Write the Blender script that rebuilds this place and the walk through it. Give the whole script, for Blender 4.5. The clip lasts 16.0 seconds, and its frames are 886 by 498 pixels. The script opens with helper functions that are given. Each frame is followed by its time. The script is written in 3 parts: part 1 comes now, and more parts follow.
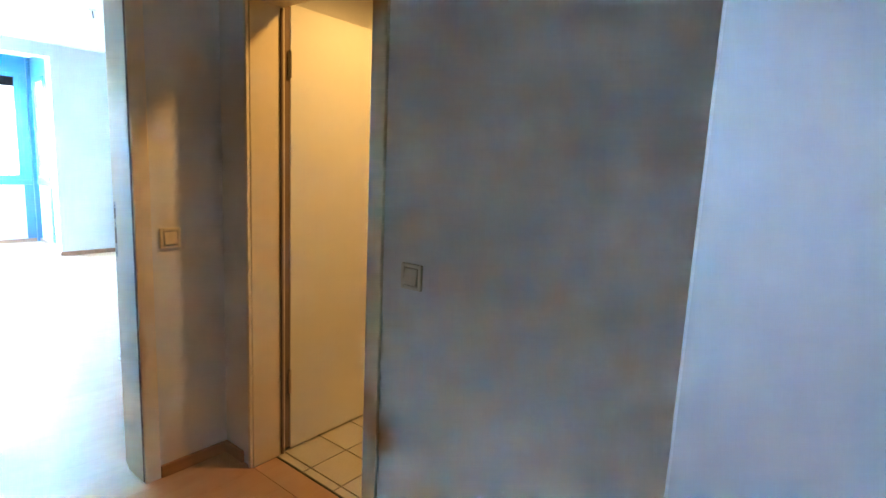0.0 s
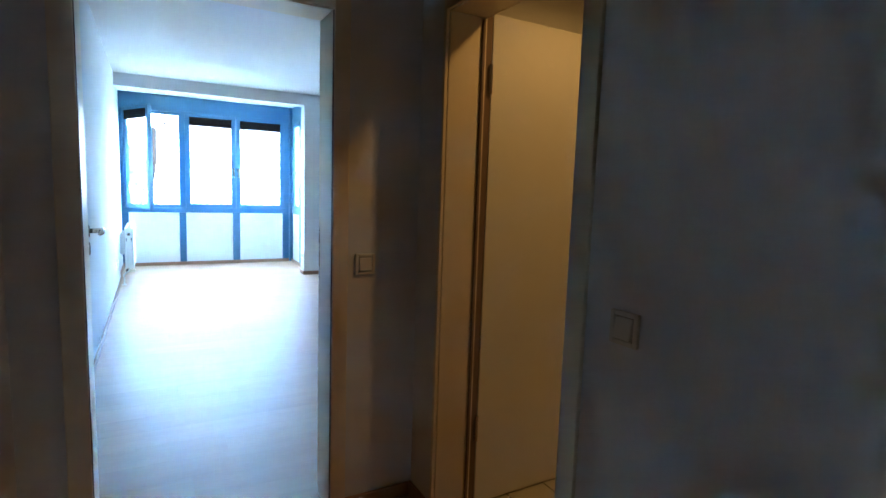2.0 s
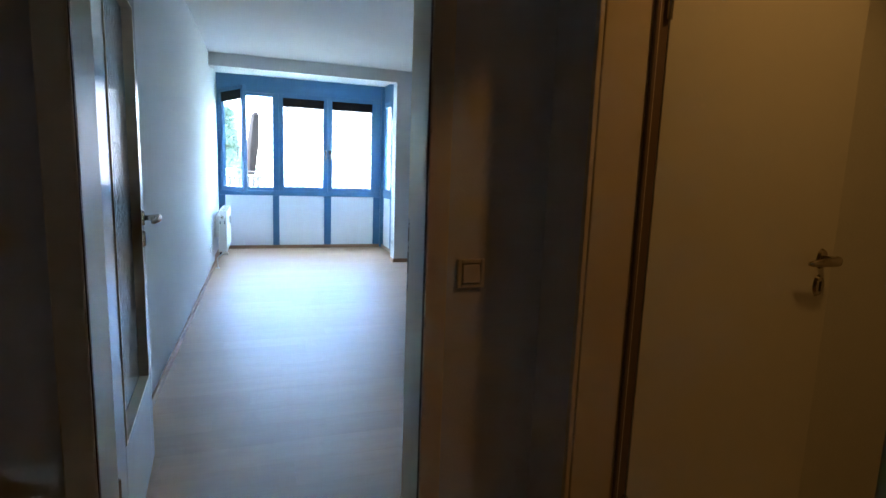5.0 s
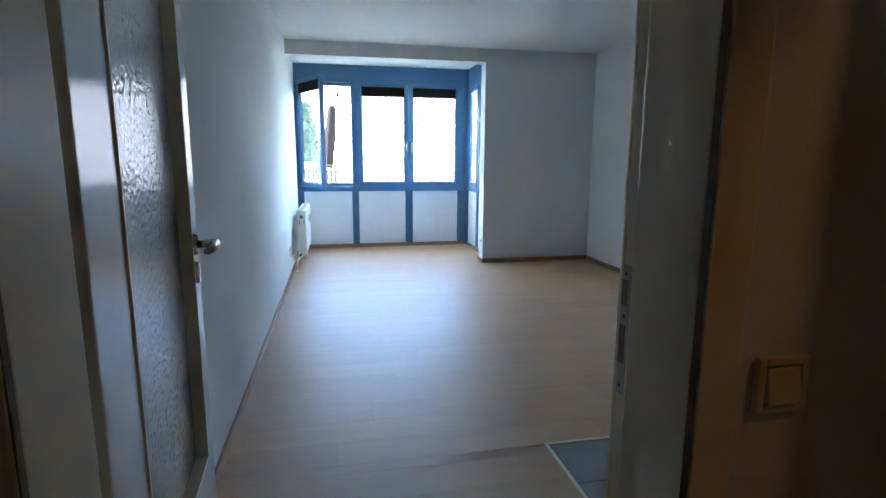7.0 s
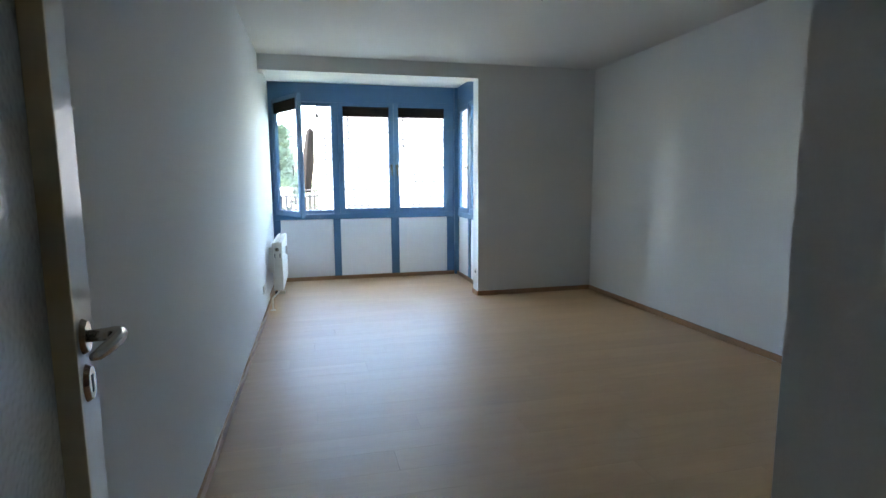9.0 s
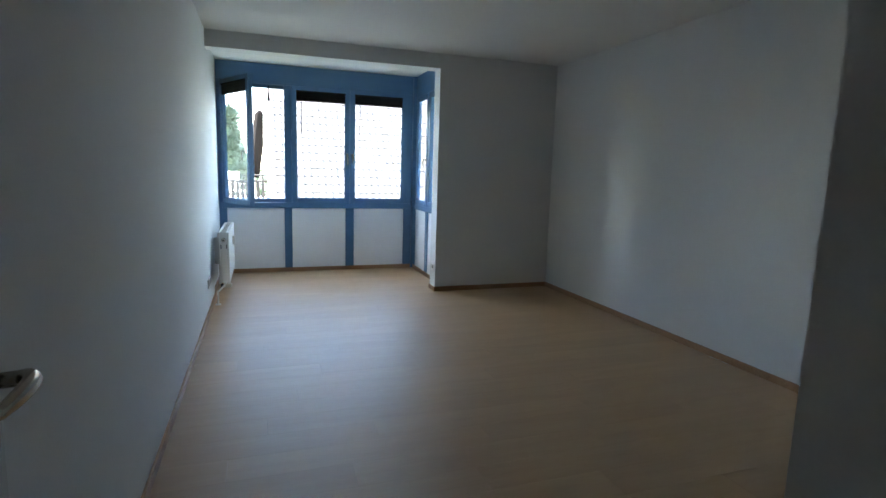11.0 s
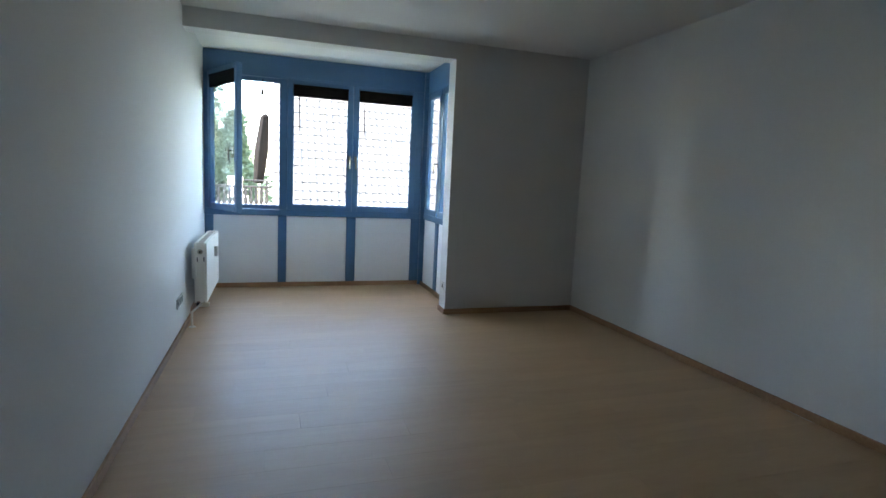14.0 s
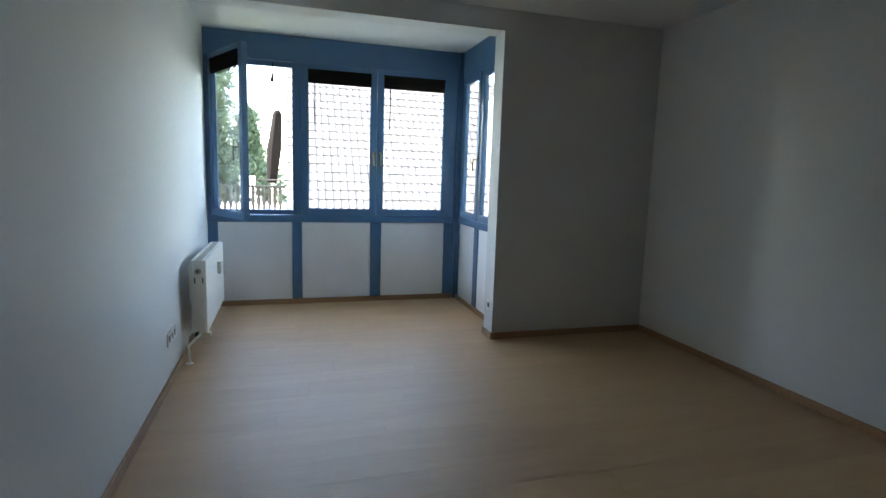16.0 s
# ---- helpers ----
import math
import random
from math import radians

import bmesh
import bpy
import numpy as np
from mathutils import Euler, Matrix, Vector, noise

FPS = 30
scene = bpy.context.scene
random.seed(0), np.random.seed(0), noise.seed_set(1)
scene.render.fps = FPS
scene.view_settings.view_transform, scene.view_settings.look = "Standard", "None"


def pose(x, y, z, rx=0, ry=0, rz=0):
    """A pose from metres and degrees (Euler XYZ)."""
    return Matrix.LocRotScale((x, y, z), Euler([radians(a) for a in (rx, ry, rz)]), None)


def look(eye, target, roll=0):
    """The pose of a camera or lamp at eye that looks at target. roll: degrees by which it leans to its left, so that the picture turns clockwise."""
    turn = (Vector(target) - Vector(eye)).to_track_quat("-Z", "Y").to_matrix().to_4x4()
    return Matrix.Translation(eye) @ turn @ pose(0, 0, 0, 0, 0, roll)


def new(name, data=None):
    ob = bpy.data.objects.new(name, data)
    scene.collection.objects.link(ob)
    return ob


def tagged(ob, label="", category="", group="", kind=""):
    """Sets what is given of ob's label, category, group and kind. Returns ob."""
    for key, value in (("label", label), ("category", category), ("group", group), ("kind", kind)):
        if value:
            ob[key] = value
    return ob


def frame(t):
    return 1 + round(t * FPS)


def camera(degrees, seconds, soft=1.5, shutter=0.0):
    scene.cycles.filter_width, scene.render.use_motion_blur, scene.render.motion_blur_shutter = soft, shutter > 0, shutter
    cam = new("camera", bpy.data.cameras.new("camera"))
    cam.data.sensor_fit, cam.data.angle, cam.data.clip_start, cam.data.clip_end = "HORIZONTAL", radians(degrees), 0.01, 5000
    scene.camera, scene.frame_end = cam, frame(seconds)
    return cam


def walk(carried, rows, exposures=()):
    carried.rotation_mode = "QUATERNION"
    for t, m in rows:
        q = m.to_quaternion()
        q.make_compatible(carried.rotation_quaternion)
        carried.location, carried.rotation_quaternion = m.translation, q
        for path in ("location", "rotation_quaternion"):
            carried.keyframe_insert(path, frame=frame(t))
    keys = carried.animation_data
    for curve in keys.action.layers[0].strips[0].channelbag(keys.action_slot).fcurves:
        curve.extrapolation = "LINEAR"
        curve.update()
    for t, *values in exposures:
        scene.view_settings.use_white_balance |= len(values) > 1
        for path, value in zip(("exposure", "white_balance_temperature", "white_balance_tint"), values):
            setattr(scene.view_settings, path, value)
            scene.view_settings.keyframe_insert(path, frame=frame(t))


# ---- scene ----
cam = camera(80.3, 16.0)
PATH = [
    (0, (0.158, -2.173, 1.347), (1.709, -0.948, 1.044), 2.6),
    (0.3, (0.199, -2.158, 1.349), (1.65, -0.814, 1.044), 2.1),
    (0.5, (0.219, -2.148, 1.349), (1.616, -0.75, 1.044), 1.8),
    (1, (0.257, -2.119, 1.347), (1.492, -0.576, 1.047), 1.8),
    (1.5, (0.329, -2.048, 1.334), (1.37, -0.362, 1.059), 1.1),
    (2, (0.388, -1.957, 1.318), (1.353, -0.219, 1.098), 1.9),
    (2.5, (0.453, -1.875, 1.328), (1.285, -0.074, 1.074), 1.9),
    (3, (0.513, -1.772, 1.32), (1.268, 0.059, 1.048), 1.7),
    (3.5, (0.575, -1.649, 1.307), (1.252, 0.214, 1.044), 2.7),
    (6, (0.558, -1.031, 1.297), (1.166, 0.847, 0.974), 0.7),
    (6.5, (0.557, -0.799, 1.321), (0.952, 1.131, 0.978), 1.3),
    (7, (0.528, -0.582, 1.324), (0.92, 1.35, 0.985), 0.3),
    (7.5, (0.505, -0.422, 1.351), (0.956, 1.507, 1.08), -0.5),
    (8, (0.519, -0.237, 1.344), (0.971, 1.694, 1.087), -0.7),
    (10.5, (0.5, 0.198, 1.336), (1.098, 2.089, 1.078), 1.1),
    (11, (0.483, 0.212, 1.378), (1.132, 2.081, 1.085), 1.7),
    (11.5, (0.542, 0.275, 1.397), (1.182, 2.142, 1.075), 1.7),
    (12, (0.595, 0.361, 1.352), (1.222, 2.231, 1.021), 2.0),
    (12.5, (0.693, 0.432, 1.336), (1.296, 2.309, 1.003), 2.6),
    (13, (0.699, 0.581, 1.334), (1.276, 2.472, 1.032), 2.4),
    (13.5, (0.716, 0.795, 1.346), (1.331, 2.674, 1.048), 1.5),
    (14, (0.699, 0.956, 1.333), (1.318, 2.841, 1.076), 2.7),
    (14.5, (0.778, 1.2, 1.311), (1.297, 3.114, 1.05), 2.1),
    (15, (0.809, 1.447, 1.346), (1.258, 3.377, 1.074), 2.8),
    (15.5, (0.743, 1.689, 1.371), (1.283, 3.593, 1.083), 2.7),
    (16, (0.715, 1.88, 1.347), (1.283, 3.778, 1.072), 1.8),
]
# exposure follows the clip's automatic camera
EXPOSURES = [(0.0, 8.95, 5000, 3), (0.5, 8.65, 5000, 3), (1.0, 8.2, 5050, 3), (1.5, 7.62, 5050, 4), (2.0, 7.15, 5000, 5),
             (2.5, 6.92, 5000, 5), (3.0, 6.68, 5050, 6), (3.5, 6.4, 5100, 6), (6.0, 6.0, 5750, 10), (7.0, 5.76, 5850, 10),
             (8.0, 5.7, 6350, 10), (10.5, 4.95, 6750, 10), (12.0, 4.8, 6700, 10), (14.0, 4.74, 6800, 10), (16.0, 4.42, 7050, 10)]
walk(cam, [(t, look(eye, target, roll)) for t, eye, target, roll in PATH], EXPOSURES)

# ---- world and lights ----
world = bpy.data.worlds.new("world")
scene.world = world
world.use_nodes = True
wn = world.node_tree.nodes
sky = wn.new("ShaderNodeTexSky")
sky.sky_type, sky.sun_disc = "NISHITA", False
sky.sun_elevation, sky.sun_rotation = radians(44), radians(269)
sky.altitude, sky.air_density, sky.dust_density = 200, 1.0, 1.0
world.node_tree.links.new(sky.outputs[0], wn["Background"].inputs[0])
wn["Background"].inputs[1].default_value = 0.15

sun_data = bpy.data.lights.new("sun", "SUN")
sun_data.energy, sun_data.angle, sun_data.color = 2.0, radians(0.55), (1.0, 0.95, 0.88)
sun = new("sun", sun_data)
sun.matrix_world = look((-11.5, -0.3, 11), (0, 0, 0))

bath_data = bpy.data.lights.new("bath_bulb", "SPOT")
bath_data.energy, bath_data.color, bath_data.shadow_soft_size = 0.135, (1.0, 0.455, 0.088), 0.06
bath_data.spot_size, bath_data.spot_blend = radians(146), 0.5
bath_bulb = new("bath_bulb", bath_data)
bath_bulb.location = (1.90, -0.884, 2.40)


# ---- materials ----
def material(name, colour, rough=0.6, metal=0.0, vary=0.06, scale=6.0, grain=90.0, bump=0.0, bump_scale=200.0, spec=0.5, per_object=0.0, rough_vary=0.03):
    m = bpy.data.materials.new(name)
    m.use_nodes = True
    n, l = m.node_tree.nodes, m.node_tree.links
    b = n["Principled BSDF"]
    b.inputs["Roughness"].default_value, b.inputs["Metallic"].default_value = rough, metal
    b.inputs["Specular IOR Level"].default_value = spec
    co = n.new("ShaderNodeTexCoord")
    big, small = n.new("ShaderNodeTexNoise"), n.new("ShaderNodeTexNoise")
    big.inputs["Scale"].default_value, small.inputs["Scale"].default_value = scale, grain
    big.inputs["Detail"].default_value, small.inputs["Detail"].default_value = 4, 3
    for t in (big, small):
        l.new(co.outputs["Object"], t.inputs["Vector"])
    add = n.new("ShaderNodeMath")
    l.new(big.outputs[0], add.inputs[0]), l.new(small.outputs[0], add.inputs[1])
    rng = n.new("ShaderNodeMapRange")
    rng.inputs["From Min"].default_value, rng.inputs["From Max"].default_value = 0.6, 1.4
    rng.inputs["To Min"].default_value, rng.inputs["To Max"].default_value = 1 - vary, 1 + vary
    l.new(add.outputs[0], rng.inputs["Value"])
    last = rng.outputs[0]
    if per_object:
        info = n.new("ShaderNodeObjectInfo")
        r2 = n.new("ShaderNodeMapRange")
        r2.inputs["To Min"].default_value, r2.inputs["To Max"].default_value = 1 - per_object, 1 + per_object
        l.new(info.outputs["Random"], r2.inputs["Value"])
        mul = n.new("ShaderNodeMath")
        mul.operation = "MULTIPLY"
        l.new(last, mul.inputs[0]), l.new(r2.outputs[0], mul.inputs[1])
        last = mul.outputs[0]
    mix = n.new("ShaderNodeVectorMath")
    mix.operation = "SCALE"
    mix.inputs[0].default_value = colour[:3]
    l.new(last, mix.inputs["Scale"])
    l.new(mix.outputs[0], b.inputs["Base Color"])
    rr = n.new("ShaderNodeMapRange")
    rr.inputs["From Min"].default_value, rr.inputs["From Max"].default_value = 0.3, 0.7
    rr.inputs["To Min"].default_value, rr.inputs["To Max"].default_value = max(rough - rough_vary, 0.02), min(rough + rough_vary, 1)
    l.new(big.outputs[0], rr.inputs["Value"]), l.new(rr.outputs[0], b.inputs["Roughness"])
    if bump:
        tex = n.new("ShaderNodeTexNoise")
        tex.inputs["Scale"].default_value, tex.inputs["Detail"].default_value = bump_scale, 2
        l.new(co.outputs["Object"], tex.inputs["Vector"])
        bm_ = n.new("ShaderNodeBump")
        bm_.inputs["Strength"].default_value, bm_.inputs["Distance"].default_value = bump, 0.004
        l.new(tex.outputs[0], bm_.inputs["Height"]), l.new(bm_.outputs[0], b.inputs["Normal"])
    return m


def wood(name, dark, light, rough, axis, per_object=0.12, stretch=14.0, scale=3.0, spec=0.5):
    """Grain that runs along one axis."""
    m = bpy.data.materials.new(name)
    m.use_nodes = True
    n, l = m.node_tree.nodes, m.node_tree.links
    b = n["Principled BSDF"]
    b.inputs["Specular IOR Level"].default_value = spec
    co, mp = n.new("ShaderNodeTexCoord"), n.new("ShaderNodeMapping")
    s = [stretch] * 3
    s[axis] = 1.0
    mp.inputs["Scale"].default_value = s
    info = n.new("ShaderNodeObjectInfo")
    off = n.new("ShaderNodeVectorMath")
    off.operation = "MULTIPLY_ADD"
    comb = n.new("ShaderNodeCombineXYZ")
    for i in range(3):
        l.new(info.outputs["Random"], comb.inputs[i])
    l.new(comb.outputs[0], off.inputs[0])
    off.inputs[1].default_value = (37, 53, 71)
    l.new(co.outputs["Object"], off.inputs[2])
    l.new(off.outputs[0], mp.inputs["Vector"])
    g1, g2 = n.new("ShaderNodeTexNoise"), n.new("ShaderNodeTexNoise")
    g1.inputs["Scale"].default_value, g1.inputs["Detail"].default_value, g1.inputs["Distortion"].default_value = scale, 6, 0.6
    g2.inputs["Scale"].default_value, g2.inputs["Detail"].default_value = scale * 6, 4
    l.new(mp.outputs[0], g1.inputs["Vector"]), l.new(mp.outputs[0], g2.inputs["Vector"])
    ramp = n.new("ShaderNodeValToRGB")
    ramp.color_ramp.elements[0].position, ramp.color_ramp.elements[1].position = 0.3, 0.72
    ramp.color_ramp.elements[0].color, ramp.color_ramp.elements[1].color = (*dark, 1), (*light, 1)
    mean = n.new("ShaderNodeMath")
    mean.operation = "MULTIPLY_ADD"
    mean.inputs[1].default_value = 0.3
    l.new(g2.outputs[0], mean.inputs[0])
    sc = n.new("ShaderNodeMath")
    sc.operation = "MULTIPLY"
    sc.inputs[1].default_value = 0.7
    l.new(g1.outputs[0], sc.inputs[0]), l.new(sc.outputs[0], mean.inputs[2])
    l.new(mean.outputs[0], ramp.inputs[0])
    r2 = n.new("ShaderNodeMapRange")
    r2.inputs["To Min"].default_value, r2.inputs["To Max"].default_value = 1 - per_object, 1 + per_object
    l.new(info.outputs["Random"], r2.inputs["Value"])
    mix = n.new("ShaderNodeVectorMath")
    mix.operation = "SCALE"
    l.new(ramp.outputs[0], mix.inputs[0]), l.new(r2.outputs[0], mix.inputs["Scale"])
    l.new(mix.outputs[0], b.inputs["Base Color"])
    rr = n.new("ShaderNodeMapRange")
    rr.inputs["To Min"].default_value, rr.inputs["To Max"].default_value = rough - 0.03, rough + 0.03
    l.new(g1.outputs[0], rr.inputs["Value"]), l.new(rr.outputs[0], b.inputs["Roughness"])
    bp = n.new("ShaderNodeBump")
    bp.inputs["Strength"].default_value, bp.inputs["Distance"].default_value = 0.06, 0.002
    l.new(g2.outputs[0], bp.inputs["Height"]), l.new(bp.outputs[0], b.inputs["Normal"])
    return m


def clear_glass(name, rough=0.0, bump=0.0, scale=60.0, tint=(0.97, 0.99, 0.98), through_weight=1.0):
    m = bpy.data.materials.new(name)
    m.use_nodes = True
    n, l = m.node_tree.nodes, m.node_tree.links
    b = n["Principled BSDF"]
    b.inputs["Base Color"].default_value = (*tint, 1)
    b.inputs["Transmission Weight"].default_value, b.inputs["Roughness"].default_value, b.inputs["IOR"].default_value = through_weight, rough, 1.45
    if bump:
        co, tex, bp = n.new("ShaderNodeTexCoord"), n.new("ShaderNodeTexVoronoi"), n.new("ShaderNodeBump")
        tex.feature = "SMOOTH_F1"
        tex.inputs["Scale"].default_value = scale
        l.new(co.outputs["Object"], tex.inputs["Vector"])
        bp.inputs["Strength"].default_value, bp.inputs["Distance"].default_value = bump, 0.006
        l.new(tex.outputs["Distance"], bp.inputs["Height"]), l.new(bp.outputs[0], b.inputs["Normal"])
    return m


WALL = material("woodchip_wall_paint", (0.67, 0.67, 0.655), 0.85, vary=0.03, scale=1.5, bump=0.22, bump_scale=140, spec=0.25)
CEIL = material("ceiling_paint", (0.72, 0.72, 0.71), 0.9, vary=0.02, scale=1.2, bump=0.35, bump_scale=150, spec=0.2)
PANEL = material("panel_plaster", (0.80, 0.80, 0.80), 0.85, vary=0.03, scale=3, bump=0.35, bump_scale=120, spec=0.25)
BLUE = material("blue_lacquer", (0.062, 0.148, 0.262), 0.42, vary=0.08, scale=5, grain=60, bump=0.08, bump_scale=60)
WHITE = material("white_lacquer", (0.78, 0.77, 0.74), 0.15, vary=0.012, scale=4, grain=30, rough_vary=0.0)
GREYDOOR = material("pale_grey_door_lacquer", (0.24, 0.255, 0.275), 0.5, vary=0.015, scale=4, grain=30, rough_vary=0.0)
CASING = material("cream_frame_lacquer", (0.72, 0.635, 0.455), 0.34, vary=0.02, scale=4, grain=30, rough_vary=0.0)
RADW = material("radiator_enamel", (0.82, 0.79, 0.71), 0.3, vary=0.02)
CREAM = material("yellowed_switch_plastic", (0.60, 0.55, 0.42), 0.4, vary=0.03, grain=20)
PLASTIC = material("white_plastic", (0.76, 0.75, 0.70), 0.35, vary=0.03, grain=20)
DARKP = material("dark_socket_hole", (0.03, 0.03, 0.03), 0.6)
SLOT = material("shaded_metal_hole", (0.24, 0.19, 0.13), 0.7)
RECESS = material("shaded_switch_gap", (0.30, 0.25, 0.18), 0.6)
STEEL = material("satin_steel", (0.52, 0.475, 0.40), 0.22, metal=1.0, vary=0.05)
PLATE = material("dull_zinc_plate", (0.50, 0.47, 0.41), 0.55, metal=0.4, vary=0.08)
BLIND = material("dark_blind_fabric", (0.013, 0.009, 0.008), 0.85, vary=0.2, bump=0.3, bump_scale=300, spec=0.1)
# brown that stands in for shade in the gaps round the doors
GAP_SHADE = material("brown_gap_shade", (0.17, 0.11, 0.06), 0.7)
GLASS = clear_glass("window_glass")
PATTERN = clear_glass("hammered_glass", 0.10, 0.30, 75.0, (0.80, 0.86, 0.84), 0.5)
FLOOR = wood("beech_laminate", (0.465, 0.275, 0.137), (0.535, 0.333, 0.175), 0.50, 0, 0.045, stretch=7.0, scale=1.5, spec=0.92)
SKIRT = wood("beech_skirting", (0.27, 0.14, 0.062), (0.38, 0.21, 0.098), 0.42, 0, 0.05)
JOINT = material("dark_plank_joint", (0.27, 0.17, 0.09), 0.8)
TILE = material("cream_floor_tile", (0.66, 0.62, 0.54), 0.22, vary=0.06, scale=5, per_object=0.05)
GREYTILE = material("grey_floor_tile", (0.30, 0.31, 0.32), 0.2, vary=0.08, scale=6, per_object=0.05)
GROUT = material("tile_grout", (0.24, 0.21, 0.17), 0.9, vary=0.15)
ROOFT = material("pale_roof_tile", (0.10, 0.088, 0.08), 0.8, vary=0.14, scale=4, grain=40, bump=0.3, bump_scale=80, per_object=0.10)
RENDERW = material("house_render", (0.72, 0.69, 0.62), 0.9, vary=0.06, bump=0.3, bump_scale=60)
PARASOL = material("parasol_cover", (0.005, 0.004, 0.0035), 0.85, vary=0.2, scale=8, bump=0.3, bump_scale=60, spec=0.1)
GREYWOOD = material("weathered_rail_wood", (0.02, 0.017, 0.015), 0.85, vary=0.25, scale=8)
LEAF = material("spruce_needles", (0.065, 0.092, 0.034), 0.7, vary=0.4, scale=2)
LEAF2 = material("broad_leaves", (0.05, 0.08, 0.025), 0.6, vary=0.4, scale=2)
BARK = material("bark", (0.10, 0.075, 0.055), 0.9, vary=0.3, scale=12, bump=0.8, bump_scale=40)
GRASS = material("lawn", (0.085, 0.10, 0.055), 0.9, vary=0.3, scale=0.6, grain=12)
TERRACE = material("terrace_slab", (0.38, 0.36, 0.33), 0.85, vary=0.12, scale=3)


# ---- builders ----
def box_mesh(lo, hi, bevel=0.0, bm=None):
    bm = bm or bmesh.new()
    r = bmesh.ops.create_cube(bm, size=1.0)
    for v in r["verts"]:
        v.co = Vector([lo[i] + (v.co[i] + 0.5) * (hi[i] - lo[i]) for i in range(3)])
    if bevel:
        es = list({e for v in r["verts"] for e in v.link_edges})
        bmesh.ops.bevel(bm, geom=es, offset=bevel, segments=2, affect="EDGES", profile=0.6)
    return bm


def tube(bm, a, b, r1, r2=None, seg=14):
    a, b = Vector(a), Vector(b)
    d = b - a
    m = Matrix.Translation((a + b) / 2) @ d.to_track_quat("Z", "Y").to_matrix().to_4x4()
    bmesh.ops.create_cone(bm, cap_ends=True, segments=seg, radius1=r1, radius2=r1 if r2 is None else r2, depth=d.length, matrix=m)
    return bm


def finish(name, bm, mat, smooth=False):
    me = bpy.data.meshes.new(name)
    bmesh.ops.recalc_face_normals(bm, faces=bm.faces)
    if smooth:
        for f in bm.faces:
            f.smooth = True
    bm.to_mesh(me)
    bm.free()
    me.materials.append(mat)
    return me


def part(name, bm, mat, parent, label="", smooth=False):
    ob = new(name, finish(name, bm, mat, smooth))
    ob.parent = parent
    if label:
        ob["label"] = label
    return ob


def solid(name, boxes, mat, label, category, bevel=0.0, kind="structure"):
    bm = bmesh.new()
    for lo, hi in boxes:
        box_mesh(lo, hi, bevel, bm)
    return tagged(new(name, finish(name, bm, mat)), label, category, kind=kind)


def thing(name, m, label, category, group="", kind=""):
    ob = new(name)
    ob.empty_display_size = 0.1
    ob.matrix_world = m
    return tagged(ob, label, category, group, kind)


# ---- structure ----
XR, YB, YF, ZC = 3.805, 5.86, 7.385, 2.64   # right wall, column face, bay front, ceiling
XB = 2.53                                     # bay side
sub = solid("floor", [((-0.2, -3.6, -0.12), (XR + 0.15, YF + 0.2, -0.012))], JOINT, "beech laminate floor with narrow dark joints", "floor")

solid("ceiling", [((-0.2, -3.7, ZC), (XR + 0.2, YF + 0.2, ZC + 0.15))], CEIL, "white painted plain plaster ceiling", "ceiling")
solid("wall_west", [((-0.2, -1.75, -0.1), (0, YB + 0.19, ZC)), ((-0.2, YB + 0.19, -0.1), (-0.025, YF + 0.2, ZC)), ((-0.2, -3.6, -0.1), (0, -2.85, ZC)), ((-0.2, -2.85, 2.0), (0, -1.75, ZC))],
      WALL, "white woodchip-papered long wall with a radiator", "wall")
solid("wall_east", [((XR, 0.66, -0.1), (XR + 0.15, YB + 0.2, ZC))], WALL, "white woodchip-papered plain side wall", "wall")
solid("wall_column", [((2.355, YB, -0.1), (XR + 0.15, YB + 0.19, ZC))], WALL, "white wall pier beside the window bay", "wall")
solid("lintel_beam", [((0, YB, 2.483), (2.355, YB + 0.19, ZC))], WALL, "white beam across the mouth of the bay", "beam")
solid("wall_door", [((0, 0, -0.1), (0.155, 0.2, ZC)), ((1.022, 0, -0.1), (1.418, 0.2, ZC)), ((0.155, 0, 2.005), (1.022, 0.2, ZC))],
      WALL, "white wall with the living room doorway", "wall")
solid("wall_niche", [((1.418, 0, -0.1), (1.56, 0.87, ZC)), ((1.56, 0.72, -0.1), (XR, 0.87, ZC))], WALL, "white wall corner beside the doorway", "wall")
solid("wall_bath", [((1.35, -0.2, -0.1), (1.5, 0, ZC)), ((1.35, -3.6, -0.1), (1.5, -0.94, ZC)), ((1.35, -0.94, 1.985), (1.5, -0.2, ZC))],
      WALL, "white hall wall with the bathroom doorway", "wall")
solid("wall_south", [((0, -3.75, -0.1), (3.2, -3.6, ZC))], WALL, "white end wall of the hall", "wall")
solid("wall_bath_inner", [((1.5, -0.12, -0.1), (3.2, 0, 2.45)), ((3.05, -2.1, -0.1), (3.2, -0.12, 2.45)), ((1.5, -2.25, -0.1), (3.2, -2.1, 2.45))],
      WALL, "white bathroom walls under warm lamp light", "wall")
solid("ceiling_bath", [((1.5, -2.1, 2.45), (3.05, -0.12, 2.55))], CEIL, "white bathroom ceiling", "ceiling")
# unseen landing, added to carry daylight to the hall walls
solid("wall_landing", [((-1.6, -3.7, -0.1), (-1.45, -1.0, ZC)), ((-1.45, -3.7, -0.1), (-0.2, -3.6, ZC)), ((-1.45, -1.1, -0.1), (-0.2, -1.0, ZC)),
                       ((-1.6, -3.7, -0.12), (-0.2, -1.0, -0.01))],
      WALL, "unseen plain white landing added to bounce daylight into the hall", "wall")
